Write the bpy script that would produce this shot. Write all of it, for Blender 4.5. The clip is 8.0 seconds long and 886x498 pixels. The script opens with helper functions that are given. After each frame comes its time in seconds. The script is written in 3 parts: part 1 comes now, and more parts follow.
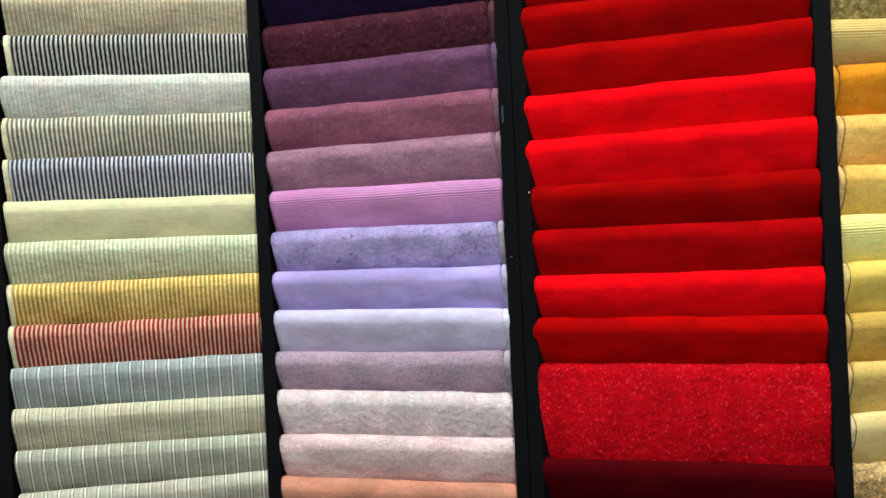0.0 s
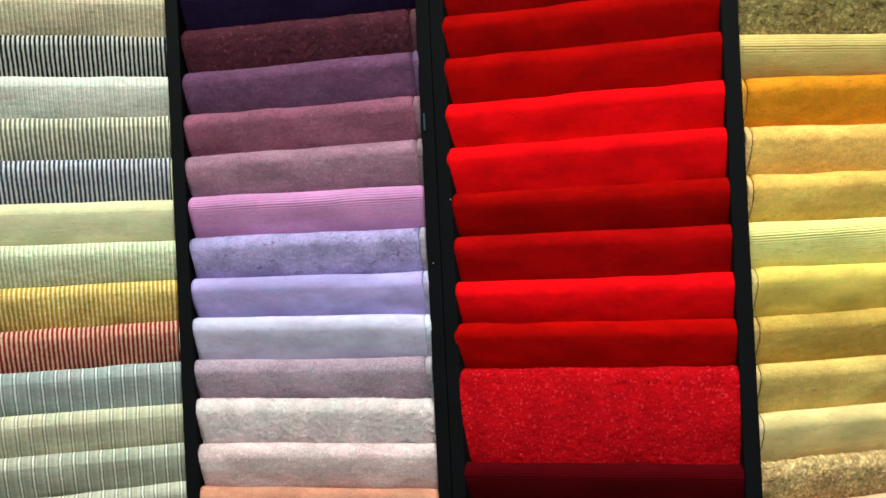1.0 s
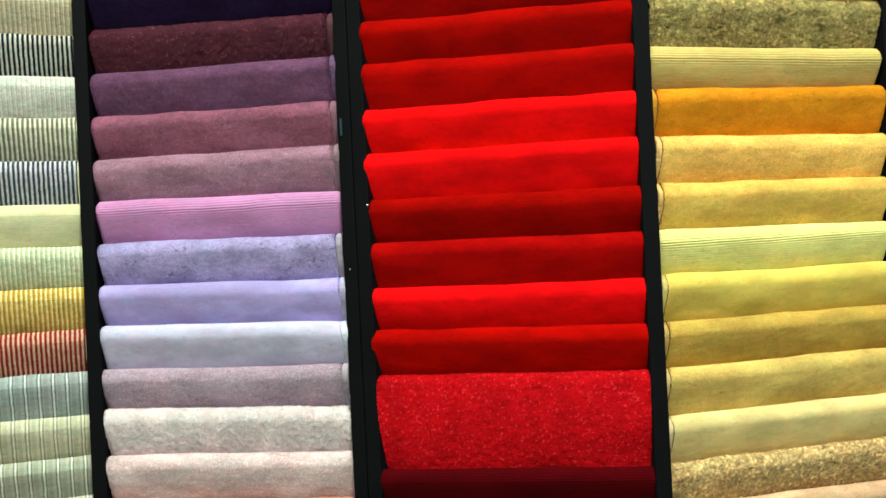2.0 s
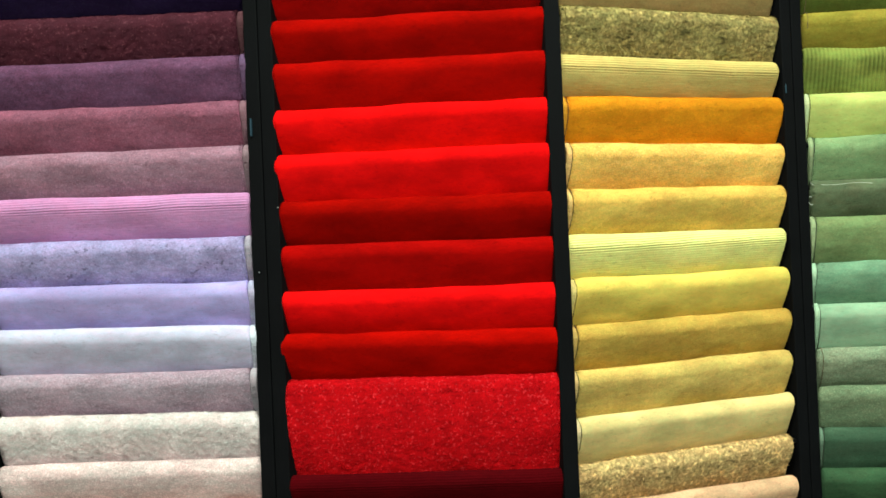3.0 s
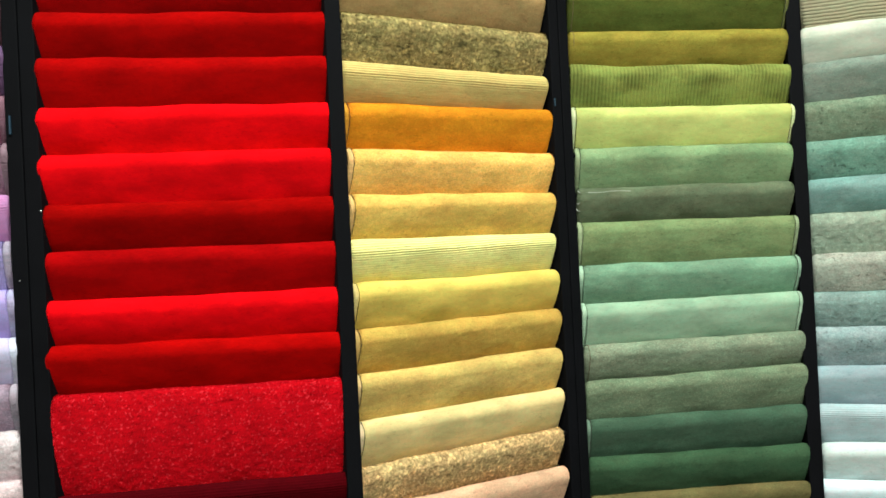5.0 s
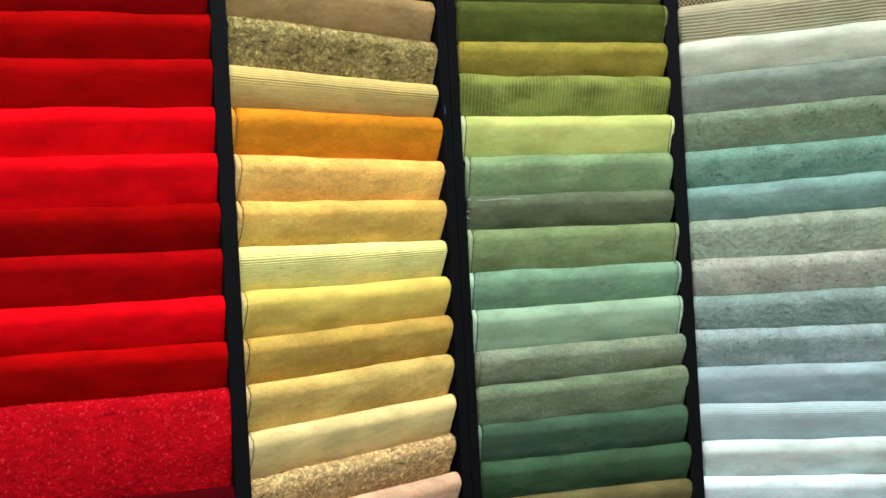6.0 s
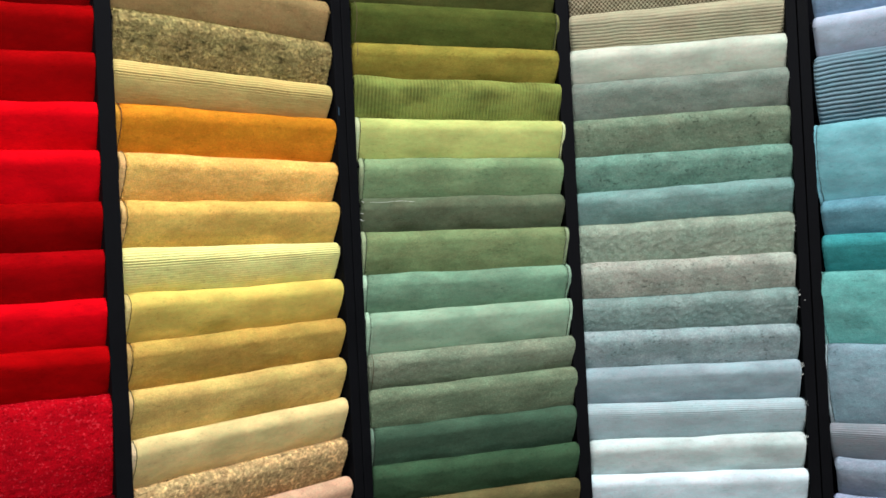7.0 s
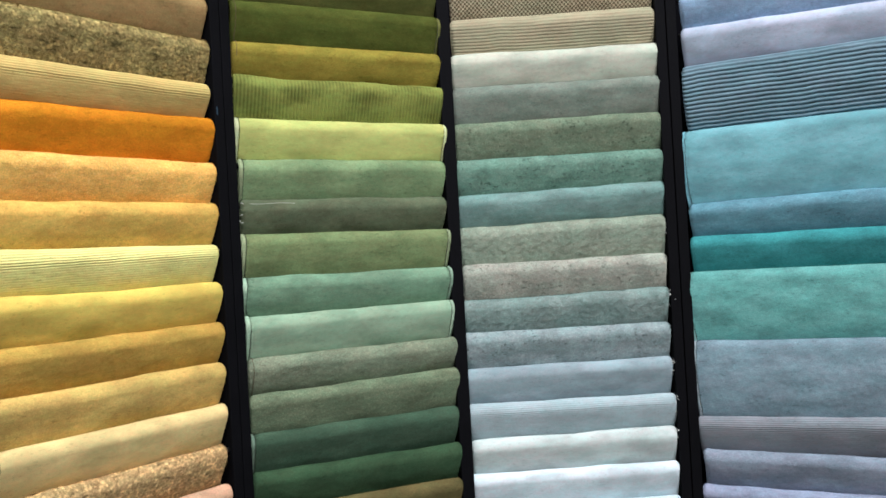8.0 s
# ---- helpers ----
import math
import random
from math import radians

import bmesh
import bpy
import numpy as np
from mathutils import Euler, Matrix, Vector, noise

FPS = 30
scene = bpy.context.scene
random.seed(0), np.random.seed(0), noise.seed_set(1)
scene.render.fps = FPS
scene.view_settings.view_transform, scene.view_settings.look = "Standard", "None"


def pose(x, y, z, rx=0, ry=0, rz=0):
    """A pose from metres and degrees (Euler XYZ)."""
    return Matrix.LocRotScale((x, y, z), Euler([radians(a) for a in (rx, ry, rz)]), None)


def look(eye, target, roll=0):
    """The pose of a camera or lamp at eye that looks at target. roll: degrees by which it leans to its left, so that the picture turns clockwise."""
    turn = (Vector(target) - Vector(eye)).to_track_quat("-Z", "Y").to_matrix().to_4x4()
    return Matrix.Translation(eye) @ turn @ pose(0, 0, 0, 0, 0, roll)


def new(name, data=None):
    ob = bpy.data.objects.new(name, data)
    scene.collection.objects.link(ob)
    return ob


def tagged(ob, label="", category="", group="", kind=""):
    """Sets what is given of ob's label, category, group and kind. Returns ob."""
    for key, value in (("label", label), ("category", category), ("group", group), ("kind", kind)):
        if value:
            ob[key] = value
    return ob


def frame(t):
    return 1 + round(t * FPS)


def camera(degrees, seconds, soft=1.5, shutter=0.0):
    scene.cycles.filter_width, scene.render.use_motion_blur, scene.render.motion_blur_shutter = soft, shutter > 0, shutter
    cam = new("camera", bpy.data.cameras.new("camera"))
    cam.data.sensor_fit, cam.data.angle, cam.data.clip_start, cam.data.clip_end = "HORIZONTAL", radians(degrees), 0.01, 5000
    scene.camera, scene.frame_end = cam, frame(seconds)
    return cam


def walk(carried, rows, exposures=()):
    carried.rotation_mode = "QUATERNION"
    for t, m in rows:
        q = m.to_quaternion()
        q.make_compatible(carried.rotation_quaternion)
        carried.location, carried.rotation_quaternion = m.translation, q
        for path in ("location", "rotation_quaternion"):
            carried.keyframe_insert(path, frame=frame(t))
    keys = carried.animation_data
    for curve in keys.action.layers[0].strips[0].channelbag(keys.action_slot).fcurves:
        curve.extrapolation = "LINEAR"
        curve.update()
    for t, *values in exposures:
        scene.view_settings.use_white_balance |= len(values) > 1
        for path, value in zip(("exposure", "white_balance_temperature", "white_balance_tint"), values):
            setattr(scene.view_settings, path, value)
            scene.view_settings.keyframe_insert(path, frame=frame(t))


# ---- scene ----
cam = camera(52.0, 8.0, soft=1.6)
# seconds, eye, yaw, pitch, roll
ROWS = [
    (0, 0.0825, 0.0029, 1.4863, 22.61, 0.31, -2.69),
    (0.5, 0.0846, -0.0010, 1.4826, 20.77, 0.54, -2.63),
    (1, 0.0885, -0.0035, 1.4842, 17.80, 0.56, -2.74),
    (1.5, 0.0904, -0.0018, 1.4842, 15.29, 0.64, -2.75),
    (3, 0.0841, 0.0026, 1.4907, 6.88, 0.44, -2.41),
    (3.5, 0.0825, 0.0118, 1.4887, 4.11, 0.39, -2.09),
    (4, 0.0922, 0.0004, 1.4856, 0.59, 0.33, -2.38),
    (4.5, 0.0980, -0.0025, 1.4866, -2.70, 0.26, -2.60),
    (6, 0.1043, -0.0010, 1.4809, -12.92, 0.57, -3.16),
    (6.5, 0.1027, 0.0038, 1.4793, -15.93, 0.55, -3.03),
    (7, 0.1097, 0.0022, 1.4799, -19.49, 0.41, -2.87),
    (7.5, 0.1149, -0.0045, 1.4771, -23.04, 0.35, -3.14),
    (8, 0.1103, 0.0011, 1.4711, -26.86, 0.42, -3.15),
]


def aim(yaw, pitch):
    y, p = radians(yaw), radians(pitch)
    return Vector((-math.sin(y) * math.cos(p), math.cos(y) * math.cos(p), math.sin(p)))


# The phone's white balance drifts from a greenish warm cast to neutral while it pans.
EXPOSURES = [
    (0.0, -0.22, 6260, -1), (1.0, -0.14, 6400, -7), (1.7, -0.02, 6540, -14), (3.0, -0.03, 6650, -19), (4.0, -0.01, 6600, -17),
    (4.7, 0.0, 6430, -8), (6.0, -0.09, 6180, 1), (7.0, -0.23, 6060, 7), (8.0, -0.31, 6040, 12),
]
walk(cam, [(t, look((x, y, z), Vector((x, y, z)) + aim(yaw, pitch), roll)) for t, x, y, z, yaw, pitch, roll in ROWS], EXPOSURES)

# ---- light ----
world = bpy.data.worlds.new("world")
world.use_nodes = True
world.node_tree.nodes["Background"].inputs[0].default_value = (0.5, 0.52, 0.55, 1)
world.node_tree.nodes["Background"].inputs[1].default_value = 0.02
scene.world = world


def ceiling_lamp(x, y, z, tx, ty, tz, watts, size=0.22, kelvin=(1.0, 0.96, 0.9)):
    data = bpy.data.lights.new("ceiling_lamp_light", "AREA")
    data.shape, data.size, data.energy, data.color = "DISK", size, watts, kelvin
    data.spread = radians(150)
    ob = new("ceiling_lamp_light", data)
    ob.matrix_world = look((x, y, z), (tx, ty, tz))
    return ob


# two rows of ceiling lamps along the aisle in front of the racks
for lx, ly, tx, ty, watts in (
    (-1.1, -0.75, -0.9, 1.5, 60), (-0.1, -0.65, -0.15, 1.6, 60), (0.8, -0.6, 0.6, 1.7, 60), (1.5, -0.8, 1.5, 1.5, 66),
    (-1.6, -3.0, -0.9, 1.5, 22), (0.2, -3.0, 0.2, 1.6, 22), (2.0, -3.0, 1.3, 1.6, 22),
):
    ceiling_lamp(lx, ly, 4.42, tx, ty, 0.9, watts, 0.35)


# ---- materials ----
def srgb(text):
    out = []
    for k in (0, 2, 4):
        c = int(text[k:k + 2], 16) / 255
        out.append(c / 12.92 if c <= 0.04045 else ((c + 0.055) / 1.055) ** 2.4)
    return out


class Tree:
    """A small builder for node materials."""

    def __init__(self, name):
        self.mat = bpy.data.materials.new(name)
        self.mat.use_nodes = True
        self.tree = self.mat.node_tree
        self.bsdf = self.tree.nodes["Principled BSDF"]

    def node(self, kind, **inputs):
        n = self.tree.nodes.new(kind)
        for key, value in inputs.items():
            self.put(n.inputs[key.replace("_", " ")], value)
        return n

    def put(self, socket, value):
        if isinstance(value, bpy.types.NodeSocket):
            self.tree.links.new(value, socket)
        else:
            socket.default_value = value

    def maths(self, op, a, b=0.0, c=0.0):
        n = self.tree.nodes.new("ShaderNodeMath")
        n.operation = op
        for k, v in enumerate((a, b, c)):
            self.put(n.inputs[k], v)
        return n.outputs[0]

    def noise(self, vector, scale, detail=2.0, rough=0.6, seed=0.0):
        n = self.tree.nodes.new("ShaderNodeTexNoise")
        n.noise_dimensions = "4D"
        self.put(n.inputs["Vector"], vector)
        for key, value in (("Scale", scale), ("Detail", detail), ("Roughness", rough), ("W", seed)):
            n.inputs[key].default_value = value
        return n.outputs["Fac"]

    def span(self, value, a, b, c, d, smooth=False):
        n = self.tree.nodes.new("ShaderNodeMapRange")
        n.interpolation_type = "SMOOTHSTEP" if smooth else "LINEAR"
        for k, v in enumerate((value, a, b, c, d)):
            self.put(n.inputs[k], v)
        return n.outputs[0]

    def mix(self, fac, a, b, blend="MIX"):
        n = self.tree.nodes.new("ShaderNodeMix")
        n.data_type, n.blend_type = "RGBA", blend
        self.put(n.inputs[0], fac)
        for k, v in ((6, a), (7, b)):
            self.put(n.inputs[k], v if isinstance(v, bpy.types.NodeSocket) else (*v, 1.0))
        return n.outputs[2]

    def scaled(self, colour, value):
        """The colour times a value."""
        n = self.tree.nodes.new("ShaderNodeVectorMath")
        n.operation = "SCALE"
        self.put(n.inputs[0], colour)
        self.put(n.inputs["Scale"], value)
        return n.outputs[0]


# fine contrast, blotch contrast, fleck contrast, grain size in mm, bump in mm
STYLES = {
    "plush": (0.14, 0.15, 0.22, 2.4, 0.6),
    "velvet": (0.08, 0.14, 0.05, 2.0, 0.4),
    "frieze": (0.42, 0.10, 0.90, 5.2, 1.6),
    "shag": (0.14, 0.11, 0.38, 3.0, 0.8),
    "loop": (0.16, 0.14, 0.30, 3.0, 0.9),
    "rib": (0.08, 0.09, 0.04, 2.2, 0.4),
    "vrib": (0.12, 0.26, 0.10, 2.2, 0.5),
    "flat": (0.10, 0.07, 0.10, 2.0, 0.4),
    "stripe": (0.26, 0.07, 0.10, 2.4, 0.9),
    "pinstripe": (0.16, 0.08, 0.08, 2.2, 0.7),
    "weave": (0.30, 0.08, 0.25, 3.0, 1.2),
}
ALBEDO = 0.92
carpet_count = 0


def carpet(style, one, two=None, pitch=8.1):
    """Cut pile, loop or woven wool: colour one, flecked or striped with colour two."""
    global carpet_count
    carpet_count += 1
    seed = carpet_count * 3.71
    grain, blotch, fleck, size, bump = STYLES[style]
    if style == "plush" and two:
        grain, fleck = 0.21, 0.55
    t = Tree("carpet_" + style)
    at = t.node("ShaderNodeTexCoord").outputs["Object"]
    base = [c * ALBEDO for c in srgb(one)]
    other = [c * ALBEDO for c in srgb(two)] if two else [min(c * 1.35 + 0.01, 0.95) for c in base]

    def stretched(x, y, z):
        n = t.node("ShaderNodeVectorMath")
        n.operation = "MULTIPLY"
        t.put(n.inputs[0], at)
        n.inputs[1].default_value = (x, y, z)
        return n.outputs[0]

    nap, rows = stretched(0.45, 1.0, 1.0), stretched(*((0.7, 1.0, 1.0) if style == "loop" else (0.48, 1.0, 1.2)))
    pile = stretched(1.0, 1.0, 0.5) if style == "shag" else nap
    fine = t.noise(at, 1000 / size, 2.0, 0.65, seed)
    mid = t.noise(nap, 130.0, 2.0, 0.6, seed + 1)
    wide = t.noise(at if style in ("loop", "frieze") else pile, 24.0, 3.0, 0.55, seed + 2)
    relief = t.maths("MULTIPLY_ADD", mid, 0.2, fine)
    if style in ("stripe", "pinstripe", "weave"):
        split = t.node("ShaderNodeSeparateXYZ", Vector=at)
        wob = t.maths("MULTIPLY_ADD", t.noise(at, 60.0, 1.0, 0.5, seed + 4), 0.0022, split.outputs[0])
        wob = t.maths("MULTIPLY_ADD", t.noise(at, 420.0, 1.0, 0.5, seed + 6), 0.0016, wob)
        phase = t.maths("FRACT", t.maths("MULTIPLY", wob, 1000 / pitch))

        def line(centre, inner, outer, most=1.0):
            return t.span(t.maths("ABSOLUTE", t.maths("SUBTRACT", phase, centre)), inner, outer, most, 0.0, True)

        if style == "stripe":
            band = t.maths("SUBTRACT", 1.0, line(0.5, 0.18, 0.36))
            cord = t.maths("COSINE", t.maths("MULTIPLY", phase, 4 * math.pi))
            relief = t.maths("MULTIPLY_ADD", cord, 0.35, relief)
            colour = t.mix(band, base, other)
        elif style == "pinstripe":
            dark = [c * 0.36 for c in base]
            colour = t.mix(line(0.30, 0.12, 0.23, 0.8), base, dark)
            colour = t.mix(line(0.30, 0.04, 0.09, 0.8), colour, other)
            colour = t.mix(line(0.74, 0.10, 0.22, 0.28), colour, dark)
            relief = t.maths("MULTIPLY_ADD", line(0.30, 0.04, 0.12), 0.8, relief)
        else:
            up = t.maths("FRACT", t.maths("MULTIPLY", split.outputs[2], 1000 / pitch))
            band = t.maths("GREATER_THAN", t.maths("MULTIPLY", t.maths("SUBTRACT", phase, 0.5), t.maths("SUBTRACT", up, 0.5)), 0.0)
            colour = t.mix(band, base, other)
    else:
        flecks = t.span(t.noise(at, 680 / size, 1.0, 0.5, seed + 5), 0.57 if style == "shag" else 0.5, 0.72, 0.0, fleck, True)
        colour = t.mix(flecks, base, other)
    # the dye takes unevenly: slightly warmer and cooler yarns, in patches and one by one
    for scale, amount, shift in ((34.0, 0.028, 8), (210.0, 0.03, 9)):
        drift = t.span(t.noise(nap, scale, 2.0, 0.6, seed + shift), 0.36, 0.64, 0.0, 1.0, True)
        toned = t.mix(drift, (1 + amount, 1 - 0.6 * amount, 1 - 0.3 * amount), (1 - amount, 1 + 0.6 * amount, 1 + 0.6 * amount))
        colour = t.mix(1.0, colour, toned, "MULTIPLY")
    gain = t.maths("MULTIPLY", t.span(fine, 0.3, 0.7, 1 - grain, 1 + grain), t.span(mid, 0.3, 0.7, 1 - 0.6 * grain, 1 + 0.6 * grain))
    gain = t.maths("MULTIPLY", gain, t.span(wide, 0.36, 0.64, 1 - blotch, 1 + blotch, True))
    # gaps between tufts, drawn out along the rows and gathered in places
    deep = {"loop": 0.45, "plush": 0.22, "frieze": 0.55, "shag": 0.22, "velvet": 0.16, "rib": 0.18}.get(style, 0.14)
    gaps = t.span(t.noise(rows, 540 / size, 1.0, 0.5, seed + 7), 0.57 if style == "loop" else 0.60, 0.68, 0.0, deep, True)
    worn = t.span(t.noise(nap, 48.0, 2.0, 0.5, seed + 11), 0.42, 0.62, 0.15, 1.0, True)
    gain = t.maths("MULTIPLY", gain, t.maths("SUBTRACT", 1.0, t.maths("MULTIPLY", gaps, worn)))
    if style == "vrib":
        # upright cords: even bands of lighter and darker colour, stronger in patches
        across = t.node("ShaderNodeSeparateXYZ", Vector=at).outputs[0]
        cord_tone = t.maths("COSINE", t.maths("MULTIPLY", across, 2 * math.pi / 0.0074))
        gain = t.maths("MULTIPLY", gain, t.maths("MULTIPLY_ADD", cord_tone, t.span(wide, 0.35, 0.6, 0.26, 0.04), 1.0))
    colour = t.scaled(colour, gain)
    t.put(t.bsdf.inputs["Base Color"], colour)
    t.bsdf.inputs["Roughness"].default_value = 0.95
    t.bsdf.inputs["Specular IOR Level"].default_value = 0.03
    t.bsdf.inputs["Sheen Weight"].default_value = 0.5
    t.bsdf.inputs["Sheen Roughness"].default_value = 0.45
    grey = 0.22 * min(base) / max(max(base), 0.001)
    t.bsdf.inputs["Sheen Tint"].default_value = (*[min(1, c * 1.2 + grey * sum(base) / 3) for c in base], 1)
    lie = t.node("ShaderNodeBump", Strength=0.5, Distance={"plush": 0.005, "velvet": 0.005, "loop": 0.005, "shag": 0.002}.get(style, 0.0035), Height=t.noise(pile, 26.0, 0.0, 0.5, seed + 3))
    b = t.node("ShaderNodeBump", Strength=0.45, Distance=bump / 1000, Height=relief, Normal=lie.outputs[0])
    t.put(t.bsdf.inputs["Normal"], b.outputs[0])
    return t.mat


def plain(name, colour, rough, scale=40.0, contrast=0.15, bump=0.3, metal=0.0):
    """Paint, board or metal with fine grain and wear at two scales."""
    t = Tree(name)
    at = t.node("ShaderNodeTexCoord").outputs["Object"]
    fine, wide = t.noise(at, scale * 8, 3.0, 0.6), t.noise(at, scale / 6, 3.0, 0.6, 5.0)
    gain = t.maths("MULTIPLY", t.span(fine, 0.3, 0.7, 1 - contrast, 1 + contrast), t.span(wide, 0.3, 0.7, 1 - contrast, 1 + contrast))
    t.put(t.bsdf.inputs["Base Color"], t.scaled((*colour,), gain))
    t.put(t.bsdf.inputs["Roughness"], t.span(wide, 0.3, 0.7, rough - 0.1, min(1, rough + 0.1)))
    t.bsdf.inputs["Metallic"].default_value = metal
    t.bsdf.inputs["Specular IOR Level"].default_value = 0.06 if max(colour) < 0.02 else 0.5
    b = t.node("ShaderNodeBump", Strength=0.3, Distance=bump / 1000, Height=fine)
    t.put(t.bsdf.inputs["Normal"], b.outputs[0])
    return t.mat


BLACK_PAINT = plain("black_painted_wood", (0.0028, 0.0029, 0.0040), 0.75, 60, 0.25, 0.2)
BLACK_FELT = plain("black_backing_board", (0.003, 0.003, 0.005), 0.9, 80, 0.3, 0.4)
RAIL_STEEL = plain("dark_steel_rail", (0.03, 0.03, 0.03), 0.4, 60, 0.2, 0.1, 0.8)
WALL_PAINT = plain("wall_paint", (0.30, 0.29, 0.28), 0.85, 20, 0.06, 0.3)
CEILING_PAINT = plain("ceiling_paint", (0.20, 0.20, 0.20), 0.9, 20, 0.05, 0.3)
FLOOR_COVER = plain("grey_floor", (0.22, 0.21, 0.20), 0.7, 30, 0.15, 0.5)
BACKING = plain("jute_backing", (0.42, 0.39, 0.33), 0.95, 150, 0.25, 0.6)
STITCH = plain("dark_stitching_thread", (0.09, 0.06, 0.03), 0.9, 200, 0.3, 0.3)
SEAM = plain("dark_seam_thread", (0.03, 0.035, 0.025), 0.9, 200, 0.3, 0.3)
THREAD = plain("pale_loose_thread", (0.55, 0.57, 0.55), 0.9, 200, 0.2, 0.2)
BLUE_TAPE = plain("blue_tape", (0.008, 0.03, 0.055), 0.6, 80, 0.1, 0.1)
STEEL = plain("bright_screw", (0.55, 0.55, 0.55), 0.35, 80, 0.1, 0.1, 1.0)


# ---- mesh helpers ----
def part(name, bm, material, parent, label=""):
    me = bpy.data.meshes.new(name)
    bm.to_mesh(me)
    bm.free()
    me.materials.append(material)
    ob = new(name, me)
    ob.parent = parent
    if label:
        ob["label"] = label
    return ob


def box(bm, x0, x1, y0, y1, z0, z1, bevel=0.0):
    got = bmesh.ops.create_cube(bm, size=1.0, matrix=Matrix.Translation(((x0 + x1) / 2, (y0 + y1) / 2, (z0 + z1) / 2)) @ Matrix.Diagonal((x1 - x0, y1 - y0, z1 - z0, 1)))
    if bevel:
        edges = list({e for v in got["verts"] for e in v.link_edges})
        bmesh.ops.bevel(bm, geom=edges, offset=bevel, segments=2, affect="EDGES", profile=0.6)
    return bm


def value_noise(rng, nx, ny, cx, cy):
    """Smooth random heights on an nx by ny grid with cx by cy cells, from -1 to 1."""
    lattice = rng.uniform(-1, 1, (max(2, int(cx)) + 1, max(2, int(cy)) + 1))
    gx, gy = np.linspace(0, lattice.shape[0] - 1.001, nx), np.linspace(0, lattice.shape[1] - 1.001, ny)
    ix, iy = gx.astype(int), gy.astype(int)
    fx, fy = gx - ix, gy - iy
    fx, fy = (fx * fx * (3 - 2 * fx))[:, None], (fy * fy * (3 - 2 * fy))[None]
    a, b = lattice[np.ix_(ix, iy)], lattice[np.ix_(ix + 1, iy)]
    c, d = lattice[np.ix_(ix, iy + 1)], lattice[np.ix_(ix + 1, iy + 1)]
    return (a * (1 - fx) + b * fx) * (1 - fy) + (c * (1 - fx) + d * fx) * fy


def ring_mesh(name, rings, tufts=None):
    """A closed skin round rings[i][k], an array of nx by nk by 3, with both ends filled; tufts are loose blades joined to it."""
    nx, nk, _ = rings.shape
    i, k = np.meshgrid(np.arange(nx - 1), np.arange(nk), indexing="ij")
    k2 = (k + 1) % nk
    quads = np.stack([(i + 1) * nk + k, (i + 1) * nk + k2, i * nk + k2, i * nk + k], -1).reshape(-1, 4)
    faces = quads.tolist() + [list(range(nk)), list(range(nx * nk - 1, nx * nk - nk - 1, -1))]
    places = rings.reshape(-1, 3)
    if tufts is not None:
        blades = np.arange(len(tufts) * 3).reshape(-1, 3) + len(places)
        faces += blades.tolist()
        places = np.concatenate([places, tufts.reshape(-1, 3)])
    me = bpy.data.meshes.new(name)
    me.from_pydata(places.tolist(), [], faces)
    me.polygons.foreach_set("use_smooth", np.ones(len(me.polygons), bool))
    me.update()
    return me


# blades on a sample, their length in mm, and how wildly they stand (short piles show theirs along the folds and ends alone)
TUFTS = {"plush": (6500, 1.7, 0.16), "velvet": (5500, 1.1, 0.10), "frieze": (15000, 3.2, 0.4), "shag": (11000, 2.4, 0.2), "loop": (8000, 1.6, 0.25)}
FOLD = 0.012  # half the thickness of a fold


def profile(drop, n, fine=0.003):
    """The outside of a folded sample seen from its end, from the hidden back over the rail to the foot of its face:
    places (out, up), the way outwards, and the length along it. The top of the fold is at (-FOLD, 0)."""
    r = FOLD
    up = np.linspace(0, 1, 6)[:-1]
    back = np.stack([np.full(5, -2 * r), -r - 0.03 * (1 - up)], 1)
    turn = np.linspace(np.pi, 0, max(14, int(np.pi * r / fine)))
    tall = np.where(turn > np.pi / 2, r, 1.6 * r)
    arc = np.stack([-r + r * np.cos(turn), -tall + tall * np.sin(turn)], 1)
    s = np.linspace(0, 1, n)[1:]
    high = -1.6 * r - s * (drop + 0.016 - 1.6 * r)
    lean = ((-high - 1.6 * r) / (drop - 1.6 * r)) ** (1.25 if drop < 0.11 else 2.0)
    face = np.stack([-(2 * r + 0.002) * lean, high], 1)
    line = np.concatenate([back, arc, face])
    way = np.gradient(line, axis=0)
    way /= np.linalg.norm(way, axis=1, keepdims=True)
    out = np.stack([-way[:, 1], way[:, 0]], 1)
    length = np.r_[0, np.cumsum(np.linalg.norm(np.diff(line, axis=0), axis=1))]
    return line, out, length


